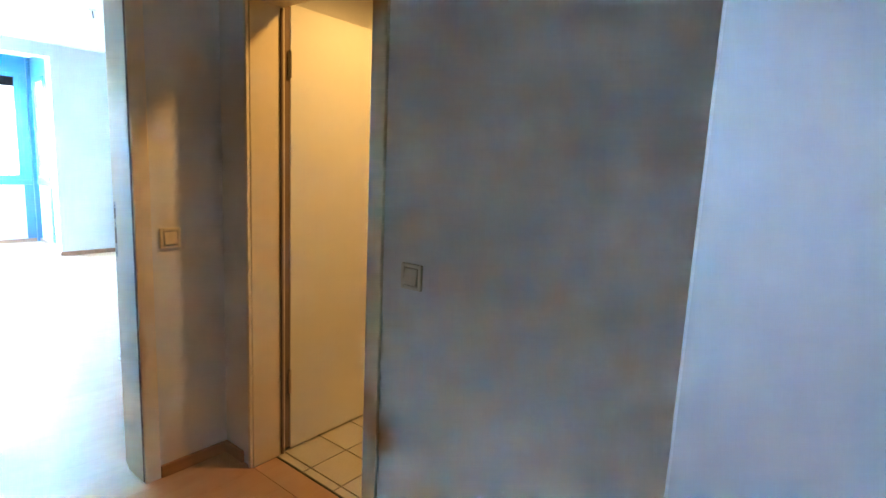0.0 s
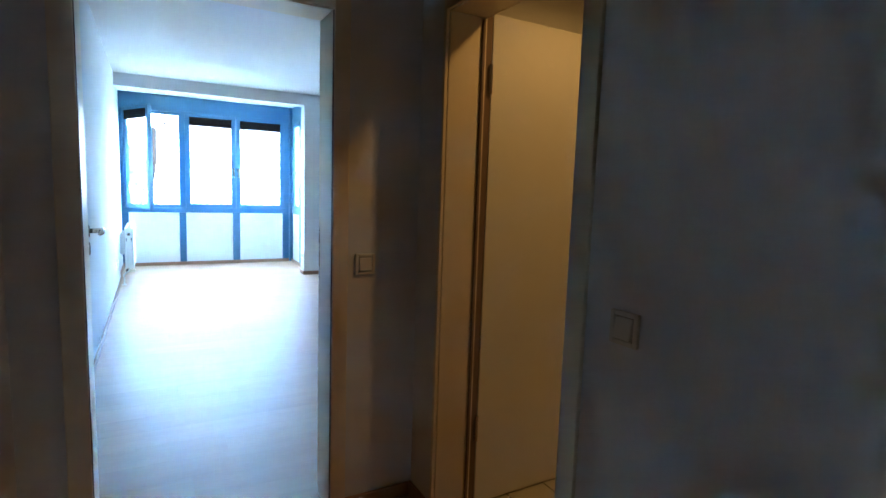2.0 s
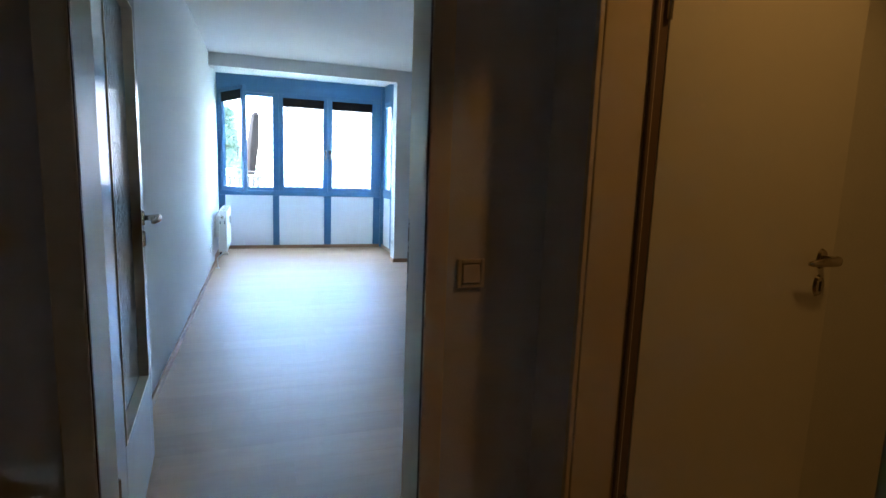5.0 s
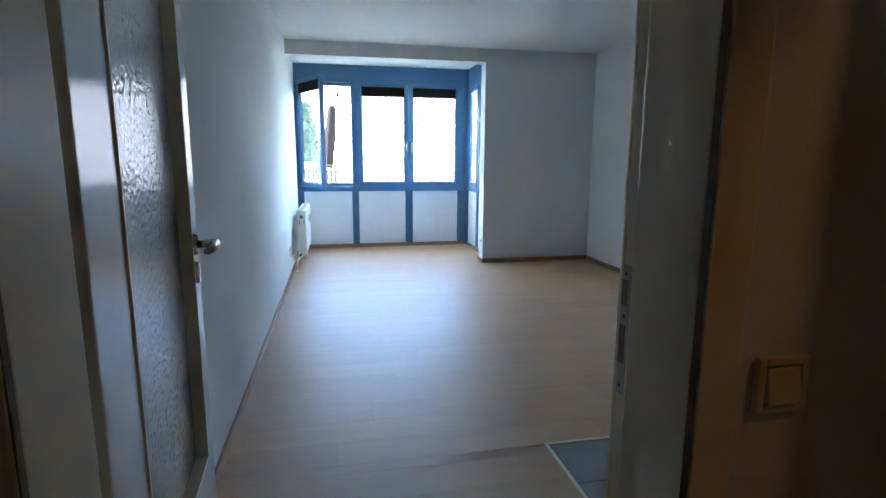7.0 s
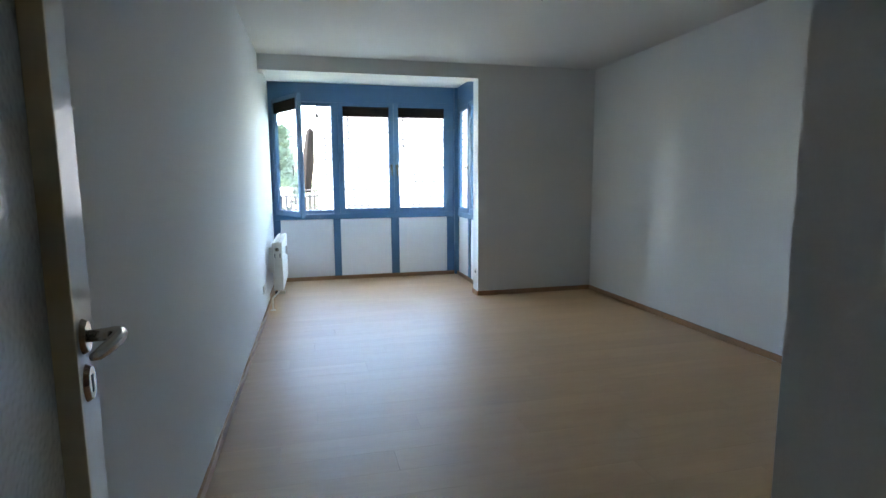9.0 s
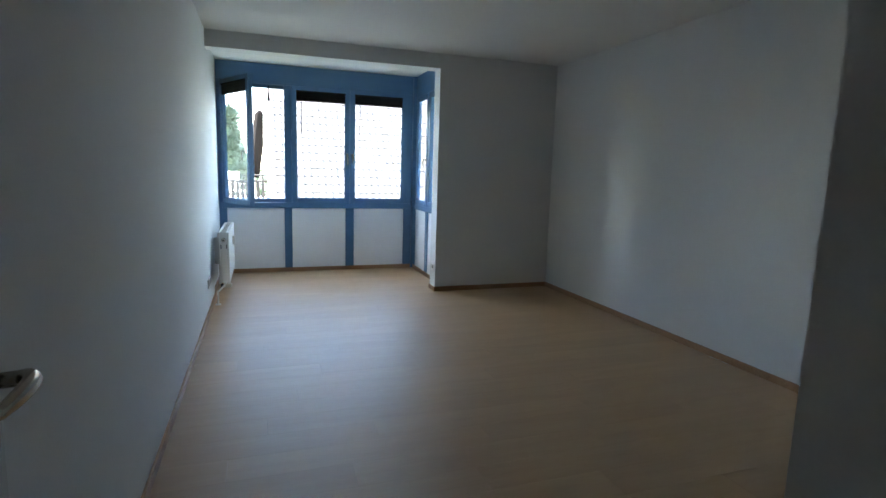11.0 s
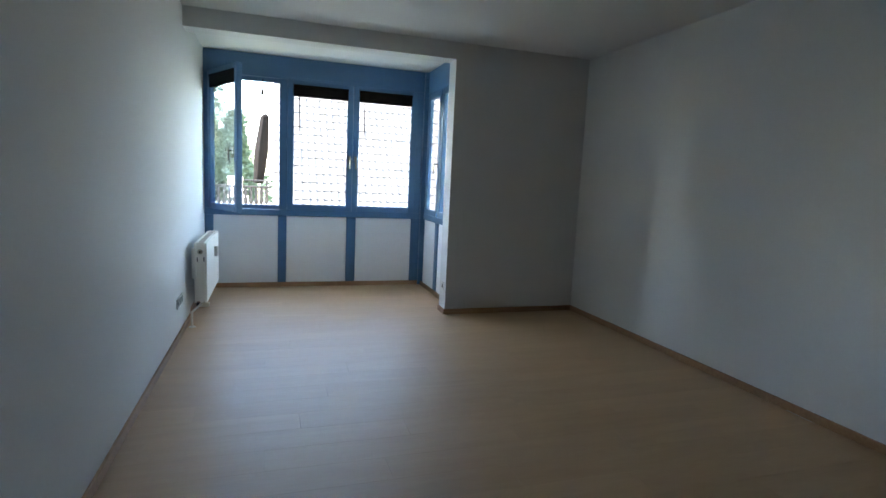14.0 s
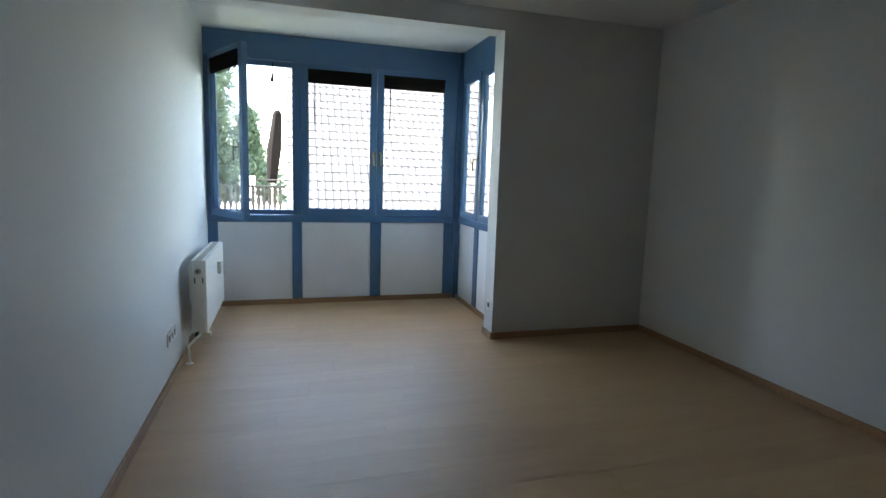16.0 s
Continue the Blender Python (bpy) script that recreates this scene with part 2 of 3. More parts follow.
# small opening in the unseen landing's ceiling, added to light the hall
solid("ceiling_landing", [((-1.6, -3.7, ZC), (-1.09, -1.0, ZC + 0.1)), ((-0.915, -3.7, ZC), (-0.2, -1.0, ZC + 0.1)), ((-1.09, -3.7, ZC), (-0.915, -2.41, ZC + 0.1)),
                          ((-1.09, -2.22, ZC), (-0.915, -1.0, ZC + 0.1))], CEIL, "unseen white landing ceiling with an opening added to light the hall", "ceiling")
# outer skin of the bay under and over its windows
ZS, ZT = 0.90, 2.40
solid("wall_bay", [((-0.024, YF + 0.035, -0.1), (XB + 0.2, YF + 0.2, ZS)), ((-0.024, YF + 0.035, ZT), (XB + 0.2, YF + 0.2, ZC)),
                   ((XB + 0.035, YB + 0.19, -0.1), (XB + 0.2, YF + 0.035, ZS)), ((XB + 0.035, YB + 0.19, ZT), (XB + 0.2, YF + 0.035, ZC))],
      RENDERW, "rendered outer wall of the window bay", "wall")


# ---- bay: blue timber frame, white panels ----
bay = thing("bay_frame", Matrix(), "blue painted timber frame of the window bay", "window frame", kind="structure")


def beam(name, lo, hi, parent=bay, mat=BLUE, bevel=0.006):
    return part(name, box_mesh(lo, hi, bevel), mat, parent)


for x0, x1 in ((-0.024, 0.066), (0.762, 0.857), (1.558, 1.668), (2.366, XB - 0.002)):
    beam("post", (x0, YF - 0.012, 0.006), (x1, YF + 0.034, ZS - 0.062))
for y0, y1 in ((6.735, 6.845), (6.05, 6.12)):
    beam("post", (XB - 0.010, y0, 0.006), (XB + 0.034, y1, ZS - 0.062))
beam("corner_post", (XB - 0.0625, YF - 0.0131, 0.006), (XB + 0.033, YF + 0.033, ZT + 0.235))
beam("corner_post", (XB - 0.06, YF - 0.0567, 0.006), (XB + 0.03, YF - 0.013, ZT + 0.235))
beam("sill_rail", (-0.024, YF - 0.022, ZS - 0.06), (XB - 0.062, YF + 0.034, ZS + 0.012))
beam("sill_rail", (XB - 0.020, YB + 0.192, ZS - 0.06), (XB + 0.034, YF - 0.057, ZS + 0.012))
beam("head_board", (-0.024, YF - 0.018, ZT - 0.005), (XB - 0.062, YF + 0.034, ZC - 0.002))
beam("head_board", (XB - 0.016, YB + 0.192, ZT - 0.04), (XB + 0.034, YF - 0.057, ZC - 0.002))
beam("head_bead", (-0.024, YF - 0.030, 2.392), (XB - 0.064, YF - 0.0185, 2.418), bevel=0.004)
for x0, x1 in ((0.068, 0.760), (0.859, 1.556), (1.670, 2.364)):
    part("panel", box_mesh((x0, YF, 0.008), (x1, YF + 0.033, ZS - 0.062), 0.004), PANEL, bay, "white plastered panel")
for y0, y1 in ((6.122, 6.733), (6.847, YF - 0.057)):
    part("panel", box_mesh((XB, y0, 0.008), (XB + 0.033, y1, ZS - 0.062), 0.004), PANEL, bay, "white plastered panel")


def frame_bm(w, h, t, d, bevel=0.004, bm=None, y=0.0, x=0.0, z=0.0):
    """Four bars round an opening; x along the width, y the depth."""
    bm = bm or bmesh.new()
    box_mesh((x, y, z), (x + t, y + d, z + h), bevel, bm)
    box_mesh((x + w - t, y, z), (x + w, y + d, z + h), bevel, bm)
    box_mesh((x + t, y, z), (x + w - t, y + d, z + t), bevel, bm)
    box_mesh((x + t, y, z + h - t), (x + w - t, y + d, z + h), bevel, bm)
    return bm


def handle_bm():
    bm = bmesh.new()
    box_mesh((-0.014, -0.008, -0.035), (0.014, 0.0, 0.035), 0.003, bm)
    tube(bm, (0, -0.008, 0), (0, -0.04, 0), 0.008)
    box_mesh((-0.009, -0.05, -0.115), (0.009, -0.036, 0.012), 0.004, bm)
    return bm


def casement(m, w, h, label, handle_x=None, blind=True, cord=True):
    """A sash: the origin at its lower corner, x along the width, -y to the room."""
    win = thing("window_sash", m, label, "window", "bay windows")
    fr = part("sash_frame", frame_bm(w, h, 0.062, 0.055, 0.006), BLUE, win)
    part("glazing_bead", frame_bm(w - 0.116, h - 0.116, 0.012, 0.010, 0.003, x=0.058, y=0.008, z=0.058), BLUE, fr)
    pane = part("pane", box_mesh((0.060, 0.028, 0.060), (w - 0.060, 0.034, h - 0.060)), GLASS, win)
    pane.visible_shadow = False
    if handle_x is not None:
        hd = part("window_handle", handle_bm(), STEEL, win, "satin metal window handle")
        hd.location = (handle_x, -0.001, h * 0.42)
        for z in (0.10, h * 0.5, h - 0.16):
            hx = -0.002 if handle_x > w / 2 else w + 0.002
            part("hinge", tube(tube(bmesh.new(), (hx, -0.006, z), (hx, -0.006, z + 0.07), 0.008), (hx, -0.006, z + 0.07), (hx, -0.006, z + 0.078), 0.006, 0.003), BLUE, win, "blue painted hinge barrel")
    if blind:
        bl = thing("roller_blind", m, "dark brown pleated blind gathered up at the window head", "blind", "bay blinds")
        bm = bmesh.new()
        n = 8
        for i in range(n):
            z = h - 0.062 - 0.125 * (i + 0.5) / n
            s = 0.003 if i % 2 else 0.0
            box_mesh((0.064 + s, -0.004 + s, z - 0.0075), (w - 0.060 - s, 0.024 - s, z + 0.0075), 0.002, bm)
        part("pleats", bm, BLIND, bl)
        part("head_rail", box_mesh((0.062, -0.010, h - 0.075), (w - 0.058, 0.026, h - 0.055), 0.003), BLIND, bl)
        if cord:
            part("cord", tube(tube(bmesh.new(), (0.13, -0.004, h - 0.18), (0.128, -0.004, h - 0.56), 0.0055, seg=6), (0.128, -0.004, h - 0.56), (0.128, -0.004, h - 0.60), 0.006, 0.003, 8), BLIND, bl)
    return win


H = ZT - ZS - 0.012
Z0 = ZS + 0.012
# fixed outer frames behind the sashes
box_w = thing("window_1", Matrix(), "blue fixed frame behind the bay casements", "window frame", kind="structure")
part("frame", frame_bm(0.80, H, 0.05, 0.05, x=0.03, y=YF + 0.04, z=Z0), BLUE, box_w)
part("frame", frame_bm(1.64, H, 0.05, 0.05, x=0.835, y=YF + 0.04, z=Z0), BLUE, box_w)
part("mullion", box_mesh((0.772, YF - 0.012, Z0), (0.858, YF + 0.038, ZT - 0.006), 0.006), BLUE, box_w)
part("mullion", box_mesh((2.385, YF - 0.012, Z0), (XB - 0.063, YF + 0.038, ZT - 0.006), 0.006), BLUE, box_w)
part("jamb", box_mesh((-0.024, YF - 0.012, Z0), (0.05, YF + 0.038, ZT - 0.006), 0.006), BLUE, box_w)
part("cord", tube(tube(bmesh.new(), (0.592, YF + 0.03, ZT - 0.02), (0.590, YF + 0.03, ZT - 0.115), 0.005, seg=6), (0.590, YF + 0.03, ZT - 0.115), (0.586, YF + 0.03, ZT - 0.20), 0.006, 0.022, 10), BLIND, box_w, "dark hanging blind cord with a tassel")
side_w = thing("window_2", Matrix(), "blue fixed frame of the bay side windows", "window frame", kind="structure")
for y0, y1 in ((YB + 0.195, 6.115), (6.745, 6.775), (7.29, YF - 0.058)):
    part("mullion", box_mesh((XB - 0.010, y0, Z0), (XB + 0.034, y1, ZT - 0.045), 0.005), BLUE, side_w)

casement(pose(0.860, YF - 0.022, Z0), 0.748, H, "closed blue casement with a gathered dark blind", handle_x=0.715)
casement(pose(1.612, YF - 0.022, Z0), 0.772, H, "closed blue casement paired with its neighbour", handle_x=0.032)
# the open one turns into the room about its outer stile
casement(pose(0.018, YF - 0.035, Z0, 0, 0, -63.0), 0.75, H, "blue casement standing open into the room", handle_x=0.655, cord=False)
casement(pose(XB - 0.022, 7.29, Z0, 0, 0, -90), 0.515, H - 0.045, "narrow closed blue casement in the bay side", handle_x=0.478, blind=False)
casement(pose(XB - 0.022, 6.745, Z0, 0, 0, -90), 0.63, H - 0.045, "closed blue side casement half behind the reveal", blind=False)


# ---- living room door ----
def lined_opening(name, label, axis, a0, a1, b0, b1, h, trim0=0.07, trim1=0.07, lip=0.014):
    """Frame lining of a doorway through a wall; axis 'x': the width runs along x, the wall's depth from b0 to b1 along y."""
    ob = thing(name, Matrix(), label, "door frame", kind="structure")

    def put(pname, u0, u1, v0, v1, z0, z1):
        lo, hi = ((u0, v0, z0), (u1, v1, z1)) if axis == "x" else ((v0, u0, z0), (v1, u1, z1))
        part(pname, box_mesh(lo, hi, 0.004), CASING, ob)

    put("jamb", a0, a0 + 0.018, b0 + 0.002, b1 - 0.002, 0.002, h)
    put("jamb", a1 - 0.018, a1, b0 + 0.002, b1 - 0.002, 0.002, h)
    put("head", a0 + 0.018, a1 - 0.018, b0 + 0.002, b1 - 0.002, h - 0.018, h)
    for v0, v1 in ((b0 - lip, b0), (b1, b1 + lip)):
        put("casing", a0 - trim0 + 0.018, a0 + 0.016, v0, v1, 0.002, h + trim0 - 0.02)
        put("casing", a1 - 0.016, a1 + trim1 - 0.018, v0, v1, 0.002, h + trim0 - 0.02)
        put("casing", a0 + 0.016, a1 - 0.016, v0, v1, h - 0.016, h + trim0 - 0.02)
    return ob


dw = thing("doorway_1", Matrix(), "cream lacquered rebated frame of the living room doorway", "door frame", kind="structure")
for lo, hi in (((0.156, 0.002, 0.002), (0.198, 0.158, 2.004)), ((0.984, 0.002, 0.002), (1.021, 0.158, 2.004)), ((0.198, 0.002, 1.962), (0.984, 0.158, 2.004))):
    part("lining", box_mesh(lo, hi, 0.004), CASING, dw)
for lo, hi in (((0.156, 0.1585, 0.002), (0.173, 0.1985, 2.004)), ((0.994, 0.1585, 0.002), (1.021, 0.1985, 2.004)), ((0.173, 0.1585, 1.987), (0.994, 0.1985, 2.004))):
    part("rebate", box_mesh(lo, hi, 0.002), CASING, dw)
for v0, v1, i0, i1 in ((-0.014, 0.0, 0.196, 0.986), (0.2, 0.214, 0.172, 0.995)):
    part("casing", box_mesh((0.13, v0, 0.002), (i0, v1, 2.04), 0.004), CASING, dw)
    part("casing", box_mesh((i1, v0, 0.002), (1.048, v1, 2.04), 0.004), CASING, dw)
    part("casing", box_mesh((i0, v0, 1.965 if v0 < 0 else 1.988), (i1, v1, 2.04), 0.004), CASING, dw)
# shadow groove beside the casing, laid in as a brown strip
for x0, x1 in ((0.1962, 0.1985), (0.9835, 0.9858)):
    part("gap_strip", box_mesh((x0, -0.010, 0.01), (x1, 0.0015, 1.96)), GAP_SHADE, dw, "brown strip for the shadow gap between lining and casing")
strike = part("strike_plate", box_mesh((0.9918, 0.172, 0.93), (0.9939, 0.197, 1.155), 0.0008), PLATE, dw, "long metal strike plate")
for z0, z1 in ((1.086, 1.129), (0.985, 1.052)):
    part("slot", box_mesh((0.9912, 0.178, z0), (0.9917, 0.196, z1)), SLOT, strike, "dark latch hole")
for z in (0.945, 1.067, 1.139):
    part("screw", tube(bmesh.new(), (0.9917, 0.185, z), (0.9908, 0.185, z), 0.0032, seg=10), DARKP, strike)
dw2 = lined_opening("doorway_2", "cream lacquered frame of the bathroom doorway", "y", -0.941, -0.202, 1.35, 1.5, 1.985, trim0=0.067, trim1=0.020)
# brown strip for the shade between jamb and leaf
part("gap_strip", box_mesh((1.489, -0.2325, 0.01), (1.499, -0.2205, 1.96), 0.002), GAP_SHADE, dw2, "brown strip for the shade in the door gap")


def sweep(pts, seg=12):
    """A rounded bar along points (centre, half width across the leaf, half height)."""
    bm = bmesh.new()
    rings = []
    for i, (c, rw, rh) in enumerate(pts):
        c = Vector(c)
        d = (Vector(pts[min(i + 1, len(pts) - 1)][0]) - Vector(pts[max(i - 1, 0)][0])).normalized()
        side = d.cross(Vector((0, 0, 1))).normalized()
        rings.append([bm.verts.new(c + side * rw * math.cos(k * math.tau / seg) + Vector((0, 0, rh * math.sin(k * math.tau / seg)))) for k in range(seg)])
    for a, b in zip(rings, rings[1:]):
        for k in range(seg):
            bm.faces.new((a[k], a[(k + 1) % seg], b[(k + 1) % seg], b[k]))
    bm.faces.new(rings[0][::-1]), bm.faces.new(rings[-1])
    return bm


def rose(y, z, s, tall):
    bm = tube(bmesh.new(), (0, 0, 0), (s * 0.009, 0, 0), 0.026, 0.022, 28)
    for v in bm.verts:
        v.co.y *= 0.8
        v.co.z *= tall
        v.co += Vector((0, y, z))
    return bm


def lever(parent, s, x, y, z):
    """Lever handle and keyhole rose on one face of a leaf; s is the sign of the face's normal along x."""
    h = part("lever_handle", sweep([((x + s * o, y + a, z + u), w, q) for o, a, u, w, q in (
        (0.004, 0, 0, 0.011, 0.011), (0.038, 0, 0.001, 0.011, 0.012), (0.053, -0.004, 0.002, 0.014, 0.014), (0.061, -0.016, 0.002, 0.013, 0.016),
        (0.063, -0.034, 0.001, 0.010, 0.0155), (0.060, -0.072, -0.001, 0.009, 0.013), (0.053, -0.106, -0.004, 0.008, 0.010), (0.046, -0.118, -0.005, 0.004, 0.006))]), STEEL, parent, "satin steel lever handle", True)
    r = part("handle_rose", rose(y, z, s, 1.25), STEEL, h)
    k = part("keyhole_rose", rose(y, z - 0.085, s, 1.35), STEEL, parent, "satin steel keyhole rose")
    r.location.x = k.location.x = x
    part("keyhole", box_mesh((min(s * 0.0088, s * 0.0098), y - 0.004, z - 0.102), (max(s * 0.0088, s * 0.0098), y + 0.004, z - 0.070)), DARKP, k)


def door_leaf(name, m, w, h, label, glazed, gap=0.010, paint=WHITE, levers=True):
    """Origin at the hinge foot; the leaf runs along +y, its thickness towards -x."""
    d = thing(name, m, label, "door", kind="structure")
    t = 0.04
    if glazed:
        sh, st, z0, z1 = 0.172, 0.095, 0.40, h - 0.12
        bm = bmesh.new()
        box_mesh((-t, 0, 0), (0, sh, h), 0.003, bm)
        box_mesh((-t, w - st, 0), (0, w, h), 0.003, bm)
        box_mesh((-t, sh, 0), (0, w - st, z0), 0.0, bm)
        box_mesh((-t, sh, z1), (0, w - st, h), 0.0, bm)
        part("leaf_frame", bm, WHITE, d)
        # warm shade on the white leaf's hinge edge, painted as a cream strip
        part("edge_shade", box_mesh((-t + 0.002, -0.0025, 0.004), (-0.0015, -0.0005, h - 0.004), 0.0006), CASING, d, "cream strip for the shaded edge of the leaf")
        part("pane", box_mesh((-0.037, sh + 0.002, z0 + 0.002), (-0.033, w - st - 0.002, z1 - 0.002)), PATTERN, d, "hammered obscured glass pane").visible_shadow = False
        # cream instead of white puts the reveal's warm shade into the beads
        b = bmesh.new()
        for lo, hi in (((-0.0325, sh + 0.0005, z0), (0.004, sh + 0.009, z1)), ((-0.0325, w - st - 0.009, z0), (0.004, w - st - 0.0005, z1)),
                       ((-0.0325, sh + 0.009, z0 + 0.0005), (0.004, w - st - 0.009, z0 + 0.009)), ((-0.0325, sh + 0.009, z1 - 0.009), (0.004, w - st - 0.009, z1 - 0.0005))):
            box_mesh(lo, hi, 0.002, b)
        part("glazing_bead", b, CASING, d, "deep glazing bead, cream for the shade in its reveal")
    else:
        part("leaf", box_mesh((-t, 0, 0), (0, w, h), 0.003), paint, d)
    if levers:
        lever(d, 1, 0.0, w - 0.056, 1.062)
        lever(d, -1, -t, w - 0.056, 1.062)
    for z in (0.28, h - 0.3):
        part("hinge", tube(bmesh.new(), (0.004, -0.007, z), (0.004, -0.007, z + 0.11), 0.0075), STEEL, d, "steel barrel hinge")
    # shade in the hinge-side gap, put in as a brown strip
    if not glazed:
        part("gap_strip", box_mesh((-0.038, -gap, 0.01), (-0.004, -0.001, h - 0.01), 0.002), GAP_SHADE, d, "brown strip for the shade in the door gap")
    return d


door_leaf("door_1", pose(0.168, 0.262, 0.008, 0, 0, 4.0), 0.865, 1.985, "white door with hammered glass pane, standing open", True)
door_leaf("door_2", pose(1.546, -0.214, 0.01, 0, 0, -89.0), 0.73, 1.985, "plain white bathroom door, standing open", False, 0.042)
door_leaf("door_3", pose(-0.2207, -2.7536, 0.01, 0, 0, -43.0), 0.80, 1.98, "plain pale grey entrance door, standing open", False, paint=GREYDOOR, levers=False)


# ---- switches and sockets ----
def switch(m, label, rocker=True):
    """Flat on its wall: x across, z up, -y to the room."""
    body = CREAM if rocker else PLASTIC
    s = thing("light_switch" if rocker else "socket", m, label, "switch" if rocker else "socket")
    part("cover_frame", frame_bm(0.081, 0.081, 0.012, 0.011, 0.003, x=-0.0405, y=-0.011, z=-0.0405), body, s)
    if rocker:
        part("recess", box_mesh((-0.0285, -0.0025, -0.0285), (0.0285, -0.001, 0.0285)), RECESS, s, "brown shaded gap round the rocker")
        bm = box_mesh((-0.0255, -0.017, -0.0255), (0.0255, -0.0028, 0.0255), 0.003)
        for v in bm.verts:
            if v.co.z > 0 and v.co.y < -0.006:
                v.co.y += 0.006
        part("rocker", bm, body, s)
    else:
        bm = box_mesh((-0.028, -0.006, -0.028), (0.028, -0.001, 0.028), 0.002)
        part("insert", bm, body, s)
        part("cup", tube(bmesh.new(), (0, -0.0065, 0), (0, -0.002, 0), 0.0205, seg=24), DARKP, s, "dark round plug recess")
    return s


switch(pose(1.121, 0.0, 1.02), "cream light switch between the two doorways")
switch(pose(1.35, -1.118, 1.013, 0, 0, -90), "cream rocker switch beside the bathroom doorway")
switch(pose(1.418, 0.50, 1.02, 0, 0, -90), "cream light switch on the wall corner by the doorway")
for ys in (5.372, 5.453, 5.534):
    switch(pose(0.0, ys, 0.292, 0, 0, 90), "white wall socket low beside the radiator", False)["group"] = "sockets beside the radiator"
switch(pose(2.355, 5.945, 0.275, 0, 0, -90), "white wall socket on the reveal of the bay", False)

# ceiling cable end
hook = thing("ceiling_cable", pose(2.08, 3.56, ZC), "short loose lamp cable stub hanging from the ceiling", "cable")
part("cap", tube(bmesh.new(), (0, 0, -0.012), (0, 0, 0), 0.022, 0.03, 18), PLASTIC, hook)
part("wire", tube(bmesh.new(), (0, 0, -0.012), (0.006, 0, -0.075), 0.005, seg=8), DARKP, hook)

# bathroom ceiling lamp
lamp = thing("ceiling_lamp", pose(1.90, -0.884, 2.45), "round white bathroom ceiling lamp, switched on", "lamp")
part("rim", tube(bmesh.new(), (0, 0, -0.014), (0, 0, 0), 0.075, 0.085, 28), PLASTIC, lamp)

# ---- radiator ----
rad = thing("radiator", pose(0.062, 5.84, 0.0), "white flat panel radiator on the wall beside the bay", "radiator")
RL, RB, RT = 1.03, 0.185, 0.712
part("front_panel", box_mesh((0.082, 0, RB), (0.102, RL, RT - 0.004), 0.006), RADW, rad)
part("back_panel", box_mesh((0.0, 0, RB), (0.018, RL, RT - 0.004), 0.006), RADW, rad)
part("side_cover", box_mesh((0.0185, 0.0, RB + 0.012), (0.0815, 0.010, RT - 0.002), 0.002), RADW, rad)
part("side_cover", box_mesh((0.0185, RL - 0.010, RB + 0.012), (0.0815, RL, RT - 0.002), 0.002), RADW, rad)
grille = bmesh.new()
for i in range(34):
    box_mesh((0.020, 0.016 + i * 0.0295, RT - 0.010), (0.080, 0.024 + i * 0.0295, RT - 0.003), 0.0, grille)
box_mesh((0.019, 0.012, RT - 0.009), (0.026, RL - 0.012, RT - 0.002), 0.0, grille)
box_mesh((0.074, 0.012, RT - 0.009), (0.081, RL - 0.012, RT - 0.002), 0.0, grille)
part("top_grille", grille, RADW, rad)
fins = bmesh.new()
for i in range(40):
    box_mesh((0.0185, 0.02 + i * 0.025, RB + 0.02), (0.0815, 0.0215 + i * 0.025, RT - 0.03), 0.0, fins)
part("convector_fins", fins, RADW, rad)
part("heat_meter", box_mesh((0.1025, 0.60, 0.50), (0.132, 0.642, 0.60), 0.004), PLASTIC, rad, "small white heat cost meter")
valve = part("valve_body", tube(tube(bmesh.new(), (0.05, 0.0, 0.635), (0.05, -0.022, 0.635), 0.014), (0.05, -0.022, 0.635), (0.05, -0.03, 0.635), 0.022, 0.018, 20), STEEL, rad, "dull metal valve without its knob")
part("valve_pin", tube(bmesh.new(), (0.05, -0.03, 0.635), (0.05, -0.037, 0.635), 0.007), DARKP, valve)
for x in (0.026, 0.078):
    part("slot", box_mesh((x - 0.004, -0.0012, 0.545), (x + 0.004, 0.002, 0.585)), DARKP, rad, "dark slot in the side cover")
part("bracket", box_mesh((-0.060, 0.30, 0.34), (-0.002, 0.32, 0.62), 0.002), RADW, rad)
part("bracket", box_mesh((-0.060, RL - 0.32, 0.34), (-0.002, RL - 0.30, 0.62), 0.002), RADW, rad)
pipes = bmesh.new()
tube(pipes, (0.055, 0.055, RB + 0.005), (0.055, 0.055, 0.145), 0.016)
tube(pipes, (0.050, 0.03, 0.168), (-0.008, -0.105, 0.128), 0.009)
tube(pipes, (-0.008, -0.105, 0.135), (-0.008, -0.105, 0.0), 0.009)
part("pipe", pipes, RADW, rad, "white painted feed pipes", smooth=False)
part("pipe_rosette", tube(bmesh.new(), (-0.008, -0.105, 0.0), (-0.008, -0.105, 0.008), 0.028, 0.022, 20), PLASTIC, rad)
part("valve_block", box_mesh((0.035, 0.03, 0.140), (0.115, 0.08, 0.176), 0.006), CASING, rad, "cream valve block under the radiator")
part("valve_cap", tube(bmesh.new(), (0.010, 0.055, 0.158), (0.0345, 0.055, 0.158), 0.017, 0.019, 18), DARKP, rad, "dark valve cap beside the block")

# ---- skirting boards ----
skirt = thing("baseboard", Matrix(), "narrow beech skirting board along the walls", "skirting", kind="structure")


def skirting(lo, hi):
    part("board", box_mesh((*lo, 0.001), (*hi, 0.055), 0.004), SKIRT, skirt)


